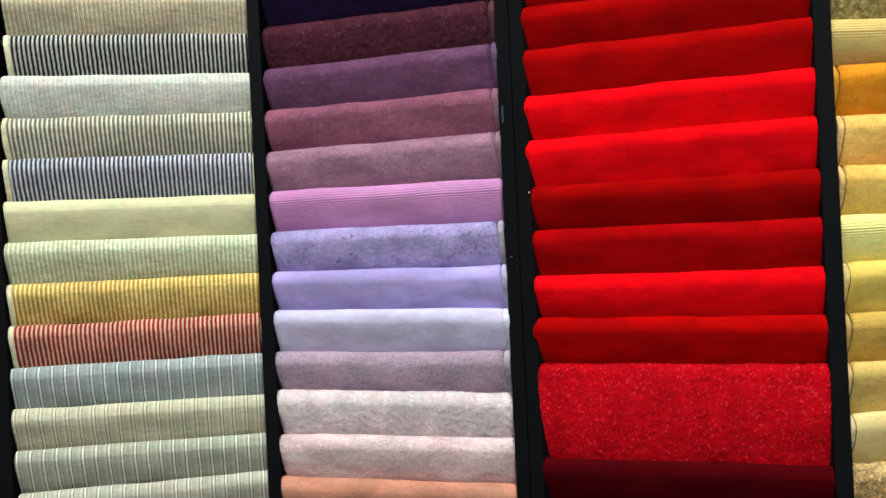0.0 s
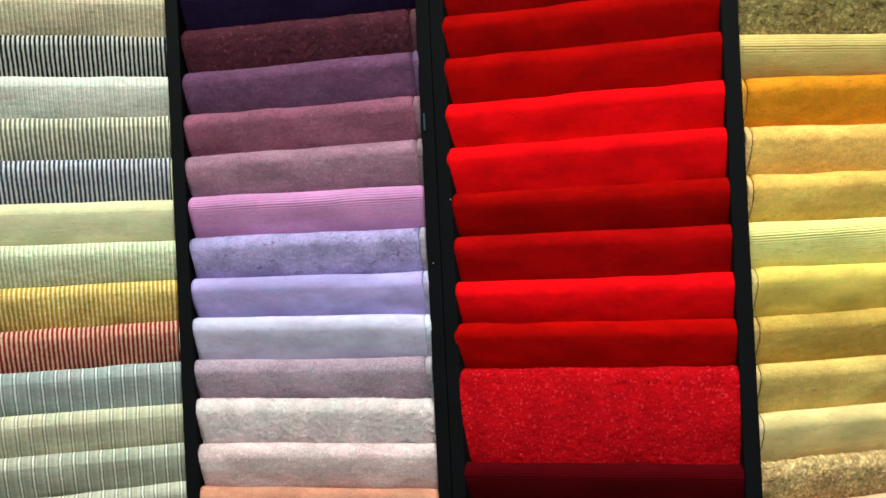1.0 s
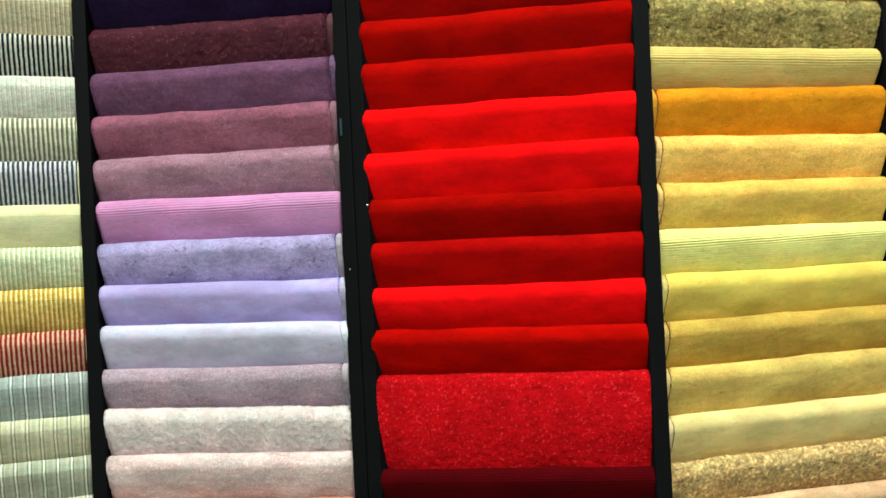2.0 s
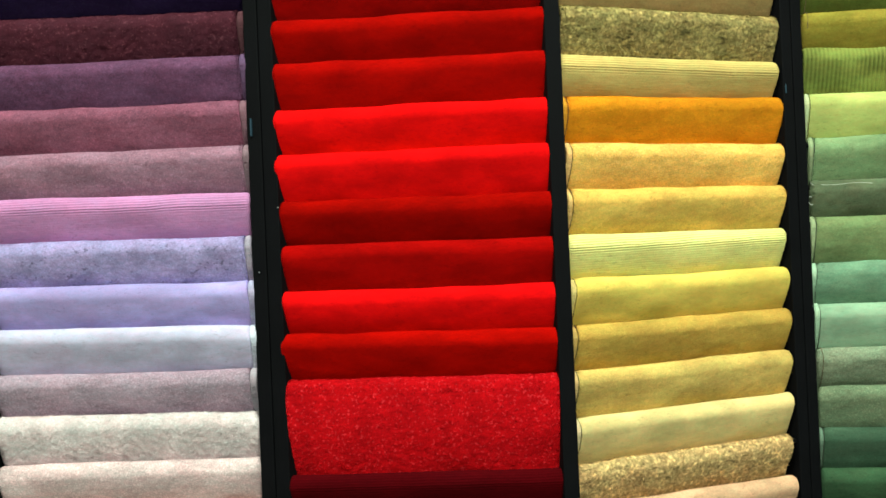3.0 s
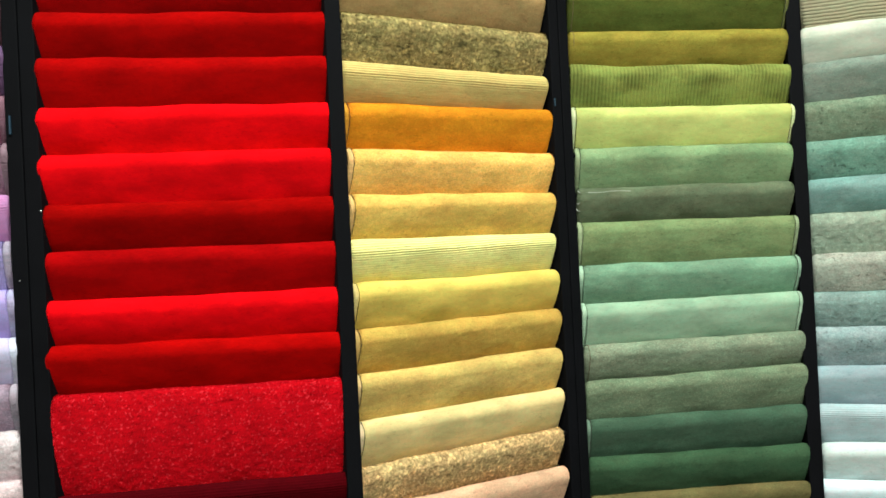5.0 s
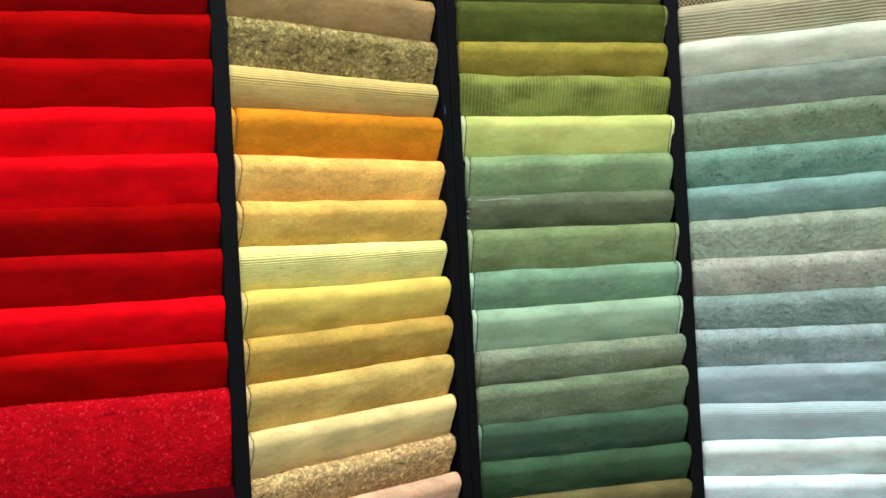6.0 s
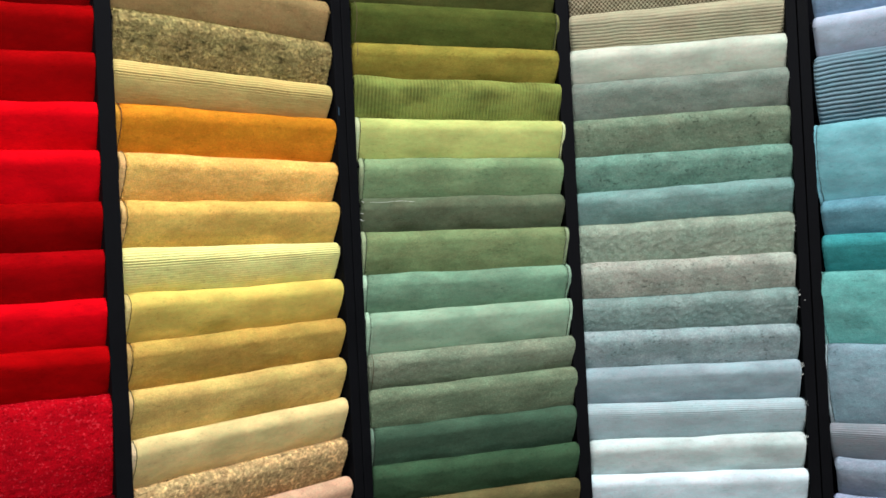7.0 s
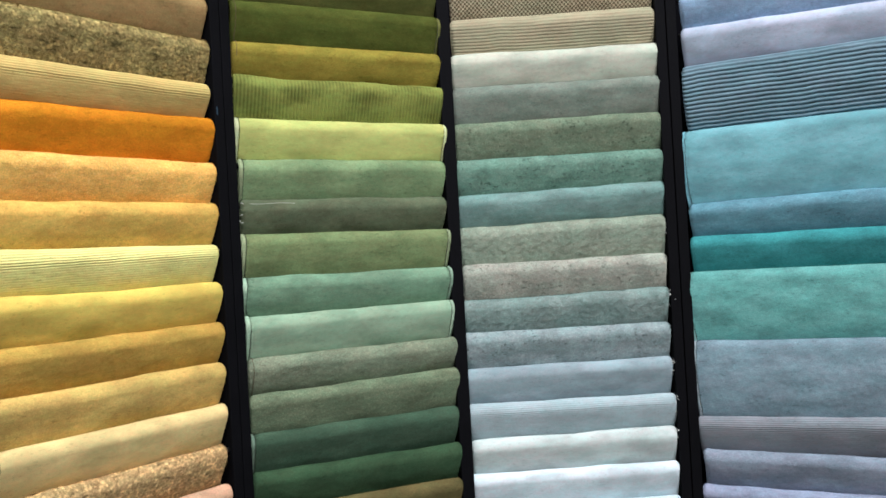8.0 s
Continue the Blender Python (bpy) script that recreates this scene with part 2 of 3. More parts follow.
def cloth(name, x0, x1, drop, top, under, step, rng, style="plush", round0=0.0, round1=0.0, rib=(6.2, 0.9, 0.9, 0.0), bow=(-1, 1, 0, 0)):
    """A folded layer from x0 to x1 whose skin lies top metres over the profile and whose inside lies under metres below it.
    rib: millimetres from row to row, their depth on the fold and on the face, and their slope. bow: the ends of the sample and how far each swings out."""
    ribbed = style in ("rib", "stripe", "flat", "pinstripe")
    fine = (rib[0] / 7000 if style == "rib" else 0.0011) if ribbed else step
    line, out, length = profile(drop, max(14, int(drop / fine)), fine)
    nx = max(4, int((x1 - x0) / (0.005 if ribbed else 0.0012 if style == "vrib" else step)))
    xs = np.linspace(x0, x1, nx)
    if round0 or round1:
        ends = np.array([0.0, 0.0004, 0.0012, 0.0025, 0.0045, 0.0075])
        xs = np.unique(np.r_[xs, x0 + ends, x1 - ends])
        nx = len(xs)
    nk = len(line)
    lift = np.full((nx, nk), top)
    wide, tall = x1 - x0, length[-1]
    if style != "smooth":
        rough = {"plush": 0.3, "velvet": 0.2, "frieze": 0.6, "shag": 0.8, "loop": 0.45, "rib": 0.12, "vrib": 0.4, "flat": 0.15, "stripe": 0.25, "pinstripe": 0.2, "weave": 0.7}[style] / 1000
        lift = lift + rough * value_noise(rng, nx, nk, wide / 0.005, tall / 0.005)
        lift += 0.7 * rough * rng.uniform(-1, 1, (nx, nk))
        lift += 0.0014 * value_noise(rng, nx, nk, wide / 0.055, tall / 0.045)
    bend = np.clip(1 + (line[:, 1] + 1.6 * FOLD) / 0.014, 0, 1)
    if ribbed:
        wave = (length[None] + rib[3] * xs[:, None]) * 1000 / rib[0] + 0.14 * value_noise(rng, nx, nk, wide / 0.03, 3)
        depth = (rib[2] + (rib[1] - rib[2]) * bend)[None] / 1000
        lift -= depth * (0.5 - 0.5 * np.cos(2 * np.pi * wave)) ** 2
    if name == "edge_binding":
        # overlocked with thick yarn
        lift += 0.00022 * np.sin(2 * np.pi * length / 0.0048)[None]
    if style == "vrib":
        patch = np.clip(0.65 + 0.8 * value_noise(rng, nx, nk, wide / 0.07, 3), 0, 1) * (1 - 0.7 * bend)[None]
        lift += 0.0013 * patch * np.sin(2 * np.pi * xs / 0.0074)[:, None]
    for far, amount in ((xs - x0, round0), (x1 - xs, round1)):
        if amount:
            u = np.clip(1 - far / amount, 0, 1)
            lift -= (amount * 0.8 * (1 - np.sqrt(1 - u * u)))[:, None]
    sag = (0.0028 if style == "vrib" else 0.0009) * value_noise(rng, nx, 2, max(2, wide / 0.10), 2)[:, :1] if style != "smooth" else np.zeros((nx, 1))
    far = (xs - bow[0]) / (bow[1] - bow[0])
    swing = (bow[2] * (1 - far) + bow[3] * far)[:, None] * np.sin(np.pi * np.clip(-line[:, 1] / drop, 0, 1))[None]
    outer = np.stack([xs[:, None] + swing, -(line[:, 0] + out[:, 0] * lift), line[:, 1] + out[:, 1] * lift + sag], -1)
    few = np.unique(np.r_[0, 4, np.linspace(5, nk - 1, 12).astype(int)])
    inner = np.stack([xs[:, None] + swing[:, few], np.broadcast_to(-(line[few, 0] - out[few, 0] * under), (nx, len(few))), line[few, 1] - out[few, 1] * under + sag], -1)
    blades = None
    if style in TUFTS:
        count, long, wild = TUFTS[style]
        count = int(count * wide * tall / 0.05)
        fi, fk = rng.uniform(0, nx - 1.01, count), rng.uniform(7, nk - 1.01, count)
        if style != "frieze":
            crown = 19 + int(np.argmax(line[19:, 1] < -1.3 * FOLD))
            on_fold = rng.random(count) < {"shag": 0.35, "loop": 0.6}.get(style, 0.72)
            fk = np.where(on_fold, rng.uniform(7, max(9, crown), count), fk)
            side = rng.random(count) < 0.5
            edge = np.where(side, rng.uniform(0, 5.9, count), nx - 1.01 - rng.uniform(0, 5.9, count))
            fi = np.where(on_fold | (rng.random(count) < {"shag": 0.8, "loop": 0.4}.get(style, 0.0)), fi, edge)
        i0, k0 = fi.astype(int), fk.astype(int)
        u, v = (fi - i0)[:, None], (fk - k0)[:, None]
        root = (outer[i0, k0] * (1 - u) + outer[i0 + 1, k0] * u) * (1 - v) + (outer[i0, k0 + 1] * (1 - u) + outer[i0 + 1, k0 + 1] * u) * v
        normal = np.stack([np.zeros(count), -out[k0, 0], out[k0, 1]], 1)
        down = np.stack([np.zeros(count), -out[k0, 1], -out[k0, 0]], 1)
        along = np.array([[1.0, 0, 0]])
        # neighbours lean together in small clumps
        clump = np.stack([value_noise(rng, nx, nk, wide / 0.008, tall / 0.008)[i0, k0] for _ in range(3)], 1)
        way = 0.55 * normal + 0.75 * down + wild * (1.2 * clump + 0.45 * rng.normal(0, 1, (count, 3)))
        way *= (long / 1000 * rng.uniform(0.6, 1.2, count) / np.linalg.norm(way, axis=1))[:, None]
        half = 0.00055 * rng.uniform(0.7, 1.3, count)[:, None] * along
        root = root - 0.0004 * normal
        blades = np.stack([root - half, root + half, root + way], 1)
    return ring_mesh(name, np.concatenate([outer, inner[:, ::-1]], 1), blades)


def tube(name, points, radius, sides=6):
    """A round cord along points."""
    pts = np.array(points, float)
    way = np.gradient(pts, axis=0)
    way /= np.linalg.norm(way, axis=1, keepdims=True)
    side = np.cross(way, (0.0, 0.31, 0.95))
    side /= np.linalg.norm(side, axis=1, keepdims=True)
    third = np.cross(way, side)
    a = np.linspace(0, 2 * np.pi, sides, endpoint=False)
    rings = pts[:, None] + radius * (np.cos(a)[None, :, None] * side[:, None] + np.sin(a)[None, :, None] * third[:, None])
    return ring_mesh(name, rings)


def child(name, me, material, parent, label=""):
    me.materials.append(material)
    ob = new(name, me)
    ob.parent = parent
    if label:
        ob["label"] = label
    return ob


# ---- room ----
def slab(name, x0, x1, y0, y1, z0, z1, material, label, category):
    ob = part(name, box(bmesh.new(), x0, x1, y0, y1, z0, z1), material, None)
    return tagged(ob, label, category, kind="structure")


slab("floor", -3.4, 3.6, -5.2, 2.7, -0.1, 0.0, FLOOR_COVER, "plain grey showroom floor", "floor")
slab("ceiling", -3.4, 3.6, -5.2, 2.7, 4.5, 4.6, CEILING_PAINT, "plain off-white showroom ceiling", "ceiling")
slab("wall_north", -3.4, 3.6, 2.5, 2.7, 0.0, 4.5, WALL_PAINT, "plain wall behind the carpet racks", "wall")
slab("wall_south", -3.4, 3.6, -5.2, -5.0, 0.0, 4.5, WALL_PAINT, "plain wall facing the carpet racks", "wall")
slab("wall_west", -3.4, -3.2, -5.0, 2.5, 0.0, 4.5, WALL_PAINT, "plain side wall of the showroom", "wall")
slab("wall_east", 3.4, 3.6, -5.0, 2.5, 0.0, 4.5, WALL_PAINT, "plain side wall of the showroom", "wall")

# ---- carpet samples ----
# rows from the top: height of the fold, tilt, left end, right end, weave, colour, second colour, colour words
PITCH = 0.0768
STRIPED = dict(
    left=(-1.289, 1.224), right=(-0.903, 1.466), group="striped carpet samples", pitches={9: 23.0, 10: 23.0, 11: 23.0, 12: 23.0}, ribs={}, bows={}, frays={},
    ends=lambda k: ((('bound', 0.010, 'dcd8b8'), ('bound', 0.006, 'dcd8b8')) if k in (1, 3, 4, 7, 8) else (('plain', 0.0, ''), ('plain', 0.0, ''))),
    rows=[
        (2.002, 0.3, 0.012, 0.457, "stripe", "9c9177", "bab29f", "beige and cream"),
        (1.925, 0.3, 0.012, 0.457, "stripe", "191820", "afafa9", "black and cream"),
        (1.849, 0.1, 0.004, 0.456, "stripe", "b9bab3", "cccbc5", "pale grey and cream"),
        (1.773, 0.4, 0.003, 0.454, "stripe", "66665f", "ccc8b3", "charcoal and cream"),
        (1.696, 0.1, 0.001, 0.452, "stripe", "34384c", "bcbcc2", "navy and cream"),
        (1.618, -0.3, -0.001, 0.452, "flat", "ccc8a4", "d7d2b1", "pale green"),
        (1.542, -0.1, -0.002, 0.454, "stripe", "acb493", "d9dac2", "pale green and cream"),
        (1.466, -0.0, -0.002, 0.455, "stripe", "a88832", "ddc891", "mustard and cream"),
        (1.389, -0.2, -0.001, 0.455, "stripe", "7f2429", "c8a28b", "dark red and cream"),
        (1.313, -0.2, -0.002, 0.454, "pinstripe", "9ea6a7", "e0e6e9", "blue-grey and white"),
        (1.235, -0.5, -0.002, 0.455, "pinstripe", "c8c3ab", "e8e4d1", "cream and grey"),
        (1.160, -0.1, -0.000, 0.456, "pinstripe", "aeafa0", "eaeee2", "grey and white"),
        (1.085, 0.6, 0.003, 0.455, "pinstripe", "bcbaab", "eaeae1", "pale grey and white"),
    ],
)
PURPLE = dict(
    left=(-0.883, 1.469), right=(-0.43, 1.508), group="purple carpet samples", pitches={}, ribs={5: (4.6, 0.8, 0.05, 0.02)}, bows={}, frays={},
    ends=lambda k: (('plain', 0.0, ''), ('bound', 0.012, {1: '54363e', 2: '5a4462', 3: '765664', 4: '7e6874'}.get(k, {7: 'aca6c8', 8: 'c4c4d8', 9: 'a49aa8'}.get(k, '9c90a4'))) if k in (1, 2, 3, 4, 6, 7, 8, 9) else ('plain', 0.0, '')),
    rows=[
        (2.007, -1.1, 0.004, 0.457, "plush", "150b24", None, "blackish navy"),
        (1.930, -1.1, 0.004, 0.457, "shag", "43202c", "744450", "dark wine"),
        (1.851, -0.0, 0.002, 0.457, "plush", "5b3b57", "6d4869", "dark plum"),
        (1.772, -0.2, -0.000, 0.455, "plush", "7c4b61", "985b75", "dusky plum"),
        (1.695, -0.1, -0.001, 0.457, "plush", "8d697e", "ab809a", "grey mauve"),
        (1.617, -0.8, 0.000, 0.456, "rib", "b87fb2", None, "orchid pink"),
        (1.540, -0.5, -0.000, 0.454, "loop", "998dbd", "b9ace7", "speckled violet"),
        (1.463, -0.7, -0.000, 0.456, "velvet", "a597d1", None, "lavender blue"),
        (1.388, -1.0, -0.001, 0.456, "velvet", "bab3d1", None, "pale lavender"),
        (1.311, -0.5, -0.004, 0.455, "plush", "a18da0", "c3acc2", "greyish mauve"),
        (1.238, -0.5, -0.002, 0.455, "shag", "d4c6cb", "f6f3f7", "off-white"),
        (1.156, -0.0, -0.002, 0.456, "plush", "ceb5ba", "f4dde3", "pale pink"),
        (1.075, -0.1, -0.003, 0.456, "plush", "c08772", None, "peach orange"),
    ],
)
RED = dict(
    left=(-0.37, 1.493), right=(0.088, 1.494), group="red carpet samples", pitches={}, ribs={10: (4.6, 0.6, 0.04, 0.0)}, bows={}, frays={},
    ends=lambda k: (('plain', 0.0, ''), ('plain', 0.0, '')),
    rows=[
        (1.973, -0.9, -0.003, 0.464, "velvet", "7c0003", None, "dark red"),
        (1.896, -0.9, -0.003, 0.464, "velvet", "880002", None, "deep red"),
        (1.823, -1.0, -0.004, 0.461, "velvet", "8e0003", None, "deep red"),
        (1.745, -0.8, -0.005, 0.460, "velvet", "d0000f", None, "bright red"),
        (1.670, -0.5, -0.006, 0.460, "velvet", "cc000f", None, "bright red"),
        (1.590, -0.6, 0.000, 0.461, "velvet", "860002", None, "dark crimson"),
        (1.516, -0.5, -0.002, 0.460, "velvet", "900005", None, "dark crimson"),
        (1.438, 0.1, -0.004, 0.459, "velvet", "d00010", None, "bright red"),
        (1.365, -0.4, -0.006, 0.458, "velvet", "980003", None, "deep red"),
        (1.289, 0.1, -0.003, 0.458, "shag", "a80414", "f23a48", "mottled crimson"),
        (1.132, 0.8, -0.004, 0.458, "rib", "410107", None, "dark burgundy"),
    ],
)
YELLOW = dict(
    left=(0.111, 1.506), right=(0.512, 1.722), group="yellow carpet samples", pitches={}, ribs={2: (4.4, 0.75, 0.04, 0.0), 6: (4.3, 1.0, 0.16, 0.03)}, bows={}, frays={},
    ends=lambda k: ((('bound', 0.0084, {3: 'd89838', 4: 'ecc080', 5: 'e0b878', 7: 'e2c884', 8: 'c8a464', 9: 'd8b880', 10: 'e2cca4'}[k]) if k in (3, 4, 5, 7, 8, 9, 10) else ('plain', 0.0, '')), ('plain', 0.0, '')),
    rows=[
        (1.977, 1.0, 0.005, 0.454, "plush", "937a52", None, "brown"),
        (1.900, 1.0, 0.005, 0.454, "frieze", "908154", "bba66b", "brown and straw"),
        (1.817, 0.4, 0.002, 0.453, "rib", "c3ad6d", None, "straw yellow"),
        (1.749, 1.0, 0.000, 0.457, "plush", "c88020", None, "orange"),
        (1.668, 0.2, 0.005, 0.456, "plush", "ecbb65", "f6cd81", "apricot"),
        (1.592, 0.4, 0.002, 0.456, "plush", "d8b15d", None, "honey yellow"),
        (1.516, 0.0, -0.001, 0.455, "rib", "e2dd90", None, "pale lemon"),
        (1.442, 0.1, 0.003, 0.456, "velvet", "dac163", None, "light yellow"),
        (1.366, 0.1, 0.001, 0.455, "plush", "b8974c", None, "ochre"),
        (1.291, 0.1, -0.001, 0.453, "plush", "ccaf67", None, "sandy yellow"),
        (1.213, 0.3, -0.001, 0.453, "velvet", "dcc78c", None, "pale straw"),
        (1.137, 0.2, 0.000, 0.446, "frieze", "ba9d6f", "f1cd90", "beige flecked"),
        (1.063, -0.5, 0.003, 0.453, "plush", "d4ad8e", None, "pinkish beige"),
    ],
)
GREEN = dict(
    left=(0.559, 1.744), right=(1.015, 1.753), group="green carpet samples", pitches={}, ribs={}, bows={4: (0.0, -0.001)}, frays={6: (("left", 3),)},
    ends=lambda k: ((('bound', 0.007, {4: 'c4ccA0', 5: '8c9a78', 7: '98a884', 8: '9cb8a0', 9: 'a8c4aa', 12: '6c8070'}[k]) if k in (4, 5, 7, 8, 9, 12) else ('stitched', 0.010, '') if k in (1, 2, 10) else ('plain', 0.0, '')), ('bound', 0.005, {1: '66683c', 4: 'c4cc98', 7: '8e9c7a', 8: '94b09a', 9: 'a4bea6'}[k]) if k in (1, 4, 7, 8, 9) else ('plain', 0.0, '')),
    rows=[
        (2.067, -0.4, 0.002, 0.458, "plush", "4b4e28", None, "olive green"),
        (1.990, -0.4, 0.002, 0.458, "plush", "4b5325", None, "dark olive green"),
        (1.910, -0.3, 0.002, 0.457, "plush", "897d36", None, "mustard olive"),
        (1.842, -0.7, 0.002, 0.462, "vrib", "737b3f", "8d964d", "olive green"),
        (1.758, -0.6, 0.001, 0.460, "velvet", "b6bc71", None, "lime green"),
        (1.678, -0.3, 0.005, 0.455, "plush", "7b916b", None, "sage green"),
        (1.599, -0.4, 0.004, 0.454, "plush", "5f6852", None, "grey green"),
        (1.530, -0.6, 0.002, 0.456, "plush", "75855d", None, "leaf green"),
        (1.446, -0.2, 0.001, 0.455, "plush", "77967d", None, "mint green"),
        (1.372, 0.2, 0.002, 0.455, "velvet", "90aa91", None, "pale mint green"),
        (1.291, 0.3, 0.001, 0.461, "plush", "7c8772", "95a48b", "grey sage"),
        (1.221, 1.0, 0.000, 0.462, "plush", "6d7b63", "859578", "moss green"),
        (1.142, -0.1, -0.000, 0.457, "plush", "435948", None, "dark bottle green"),
        (1.065, -0.5, 0.000, 0.459, "plush", "3b533c", None, "dark forest green"),
        (0.989, -0.8, 0.001, 0.457, "plush", "665e3d", None, "dull olive"),
    ],
)
GREY = dict(
    left=(1.046, 1.76), right=(1.459, 1.569), group="grey and pale blue carpet samples", pitches={0: 9.0}, ribs={1: (7.0, 1.0, 0.8, 0.0), 12: (4.4, 0.7, 0.08, 0.0)}, bows={}, frays={7: (("right", 4),), 9: (("right", 4),), 11: (("right", 5),), 12: (("right", 9),), 13: (("right", 3),)},
    ends=lambda k: (('plain', 0.0, ''), ('plain', 0.0, '')),
    rows=[
        (2.070, 1.5, 0.004, 0.456, "weave", "655c48", "aea68c", "brown and beige"),
        (1.993, 1.5, 0.004, 0.456, "rib", "a09a80", None, "beige"),
        (1.913, 0.9, 0.001, 0.459, "velvet", "b9beaf", None, "pale stone grey"),
        (1.840, 0.8, -0.000, 0.460, "plush", "788278", None, "mid grey"),
        (1.760, 0.9, -0.001, 0.458, "loop", "707e6a", "899981", "grey green"),
        (1.679, 0.5, -0.002, 0.458, "loop", "6c8c7e", "84aa99", "sea green"),
        (1.603, 1.2, -0.002, 0.456, "plush", "789692", None, "blue-grey"),
        (1.531, 1.3, -0.001, 0.453, "shag", "909d8d", "afbfad", "silvery sage"),
        (1.447, 0.6, 0.000, 0.453, "loop", "a0a398", "c2c6b8", "pale taupe"),
        (1.370, 0.8, -0.002, 0.453, "shag", "849894", "a0b9b4", "silvery grey-green"),
        (1.296, 0.1, -0.003, 0.452, "loop", "8d9ea0", "acc0c3", "grey-blue"),
        (1.218, 0.2, -0.004, 0.451, "velvet", "98aab2", None, "pale blue"),
        (1.139, -0.2, -0.003, 0.458, "rib", "a8bac0", None, "pale ice blue"),
        (1.062, 0.7, 0.000, 0.453, "velvet", "c6d2d0", None, "off-white"),
        (0.986, 0.4, -0.003, 0.455, "velvet", "d6e5ec", None, "icy white"),
        (0.910, 0.2, -0.002, 0.455, "velvet", "cddce2", None, "icy white"),
    ],
)
BLUE = dict(
    left=(1.504, 1.543), right=(1.772, 1.175), group="blue carpet samples", pitches={}, ribs={2: (9.2, 3.8, 3.4, 0.0), 8: (4.6, 0.75, 0.08, 0.0)}, bows={3: (-0.004, 0.0), 6: (-0.005, 0.0), 7: (-0.003, 0.0)}, frays={},
    ends=lambda k: (('bound', 0.008, {3: '8cc8d8', 6: '9accc8'}.get(k, 'a8b8c0')) if k in (3, 6, 7) else ('plain', 0.0, ''), ('plain', 0.0, '')),
    rows=[
        (2.016, -0.7, 0.005, 0.452, "plush", "86a0bc", None, "soft blue"),
        (1.939, -0.7, 0.005, 0.452, "velvet", "b2bcd0", None, "pale blue"),
        (1.862, 0.7, 0.002, 0.452, "rib", "6d8794", None, "slate blue"),
        (1.716, 0.6, -0.005, 0.452, "velvet", "76aab4", None, "sky blue"),
        (1.557, 0.9, 0.001, 0.452, "plush", "6894a4", None, "mid blue"),
        (1.480, -0.1, -0.000, 0.452, "plush", "449296", None, "turquoise"),
        (1.404, 0.4, -0.010, 0.452, "plush", "6ca8a4", None, "sea green"),
        (1.253, 0.5, -0.007, 0.452, "plush", "829aa6", None, "grey-blue"),
        (1.089, 1.1, -0.008, 0.452, "rib", "8a9098", None, "blue-grey"),
        (1.010, -0.5, 0.002, 0.452, "plush", "8c98a8", None, "lavender grey"),
        (0.932, -0.2, -0.003, 0.452, "plush", "96a0b8", None, "pale lavender blue"),
    ],
)


WORDS = {"plush": "cut-pile", "velvet": "smooth velvet-pile", "frieze": "flecked frieze", "shag": "shaggy deep-pile", "loop": "nubbly loop-pile",
         "rib": "finely ribbed", "flat": "flat-woven", "vrib": "corded", "stripe": "narrow-striped", "pinstripe": "thin-lined", "weave": "basket-woven"}


def carpet_sample(place, drop, x0, x1, style, one, two, words, group, ends, rng, pitch, rib, bows):
    """A piece of carpet folded over a rail: pile, backing, and bound or stitched ends."""
    thing = new("carpet_sample")
    thing.matrix_world = place
    tall = " long" if drop > 0.11 else ""
    tagged(thing, f"{words} {WORDS[style]}{tall} carpet sample folded over a rail", "carpet sample", group)
    left, right = ends
    loft = 0.0022 if style in ("plush", "velvet", "loop", "shag") else 0.0012
    x0, x1 = x0 - loft, x1 + loft
    bow = (x0, x1, *bows)
    a, b = x0 + (left[1] if left[0] == "bound" else 0), x1 - (right[1] if right[0] == "bound" else 0)
    mat = carpet(style, one, two, pitch)
    soft = 0.010 if style in ("plush", "velvet", "loop", "shag", "rib") else 0.006
    child("carpet_face", cloth("carpet_face", a, b, drop, loft - 0.0004, 0.005, 0.0034, rng, style, soft if left[0] != "bound" else 0.002, soft if right[0] != "bound" else 0.002, rib, bow), mat, thing)
    child("backing", cloth("backing", x0 + 0.0025, x1 - 0.0025, drop, -0.0052, 0.0072, 0.02, rng, "smooth", bow=bow), BACKING, thing, "pale woven backing")

    def seam(x, proud, radius, material, label):
        line, out, _ = profile(drop, 26)
        lean = (bow[2] if x < 0 else bow[3])
        pts = [(x + 0.0005 * math.sin(i * 1.7) + lean * math.sin(math.pi * min(1, max(0, -p[1] / drop))), -(p[0] + o[0] * proud), p[1] + o[1] * proud) for i, (p, o) in enumerate(zip(line[8:], out[8:]))]
        child("stitching", tube("stitching", pts, radius), material, thing, label)

    for (kind, wide, colour), e0, e1 in ((left, x0, x0 + left[1]), (right, x1 - right[1], x1)):
        if kind == "bound":
            if style != "stripe" and wide < 0.0105:
                seam(e1 + 0.0008 if e0 == x0 else e0 - 0.0008, loft, 0.0005, SEAM, "dark seam along the edge")
            child("edge_binding", cloth("edge_binding", e0, e1, drop, loft - 0.0002, 0.0048, 0.0013, rng, "plush", 0.004, 0.002, bow=bow), carpet("plush", colour), thing, "pale bound edge")
        elif kind == "stitched":
            seam(e1 if e0 == x0 else e0, loft, 0.0006, STITCH, "dark line of stitching")
    return thing


def facing(left, right):
    """The frame of a column: its left end as origin, x along it, y away from the room."""
    (ax, ay), (bx, by) = left, right
    return pose(ax, ay, 0, 0, 0, math.degrees(math.atan2(by - ay, bx - ax))), math.hypot(bx - ax, by - ay)


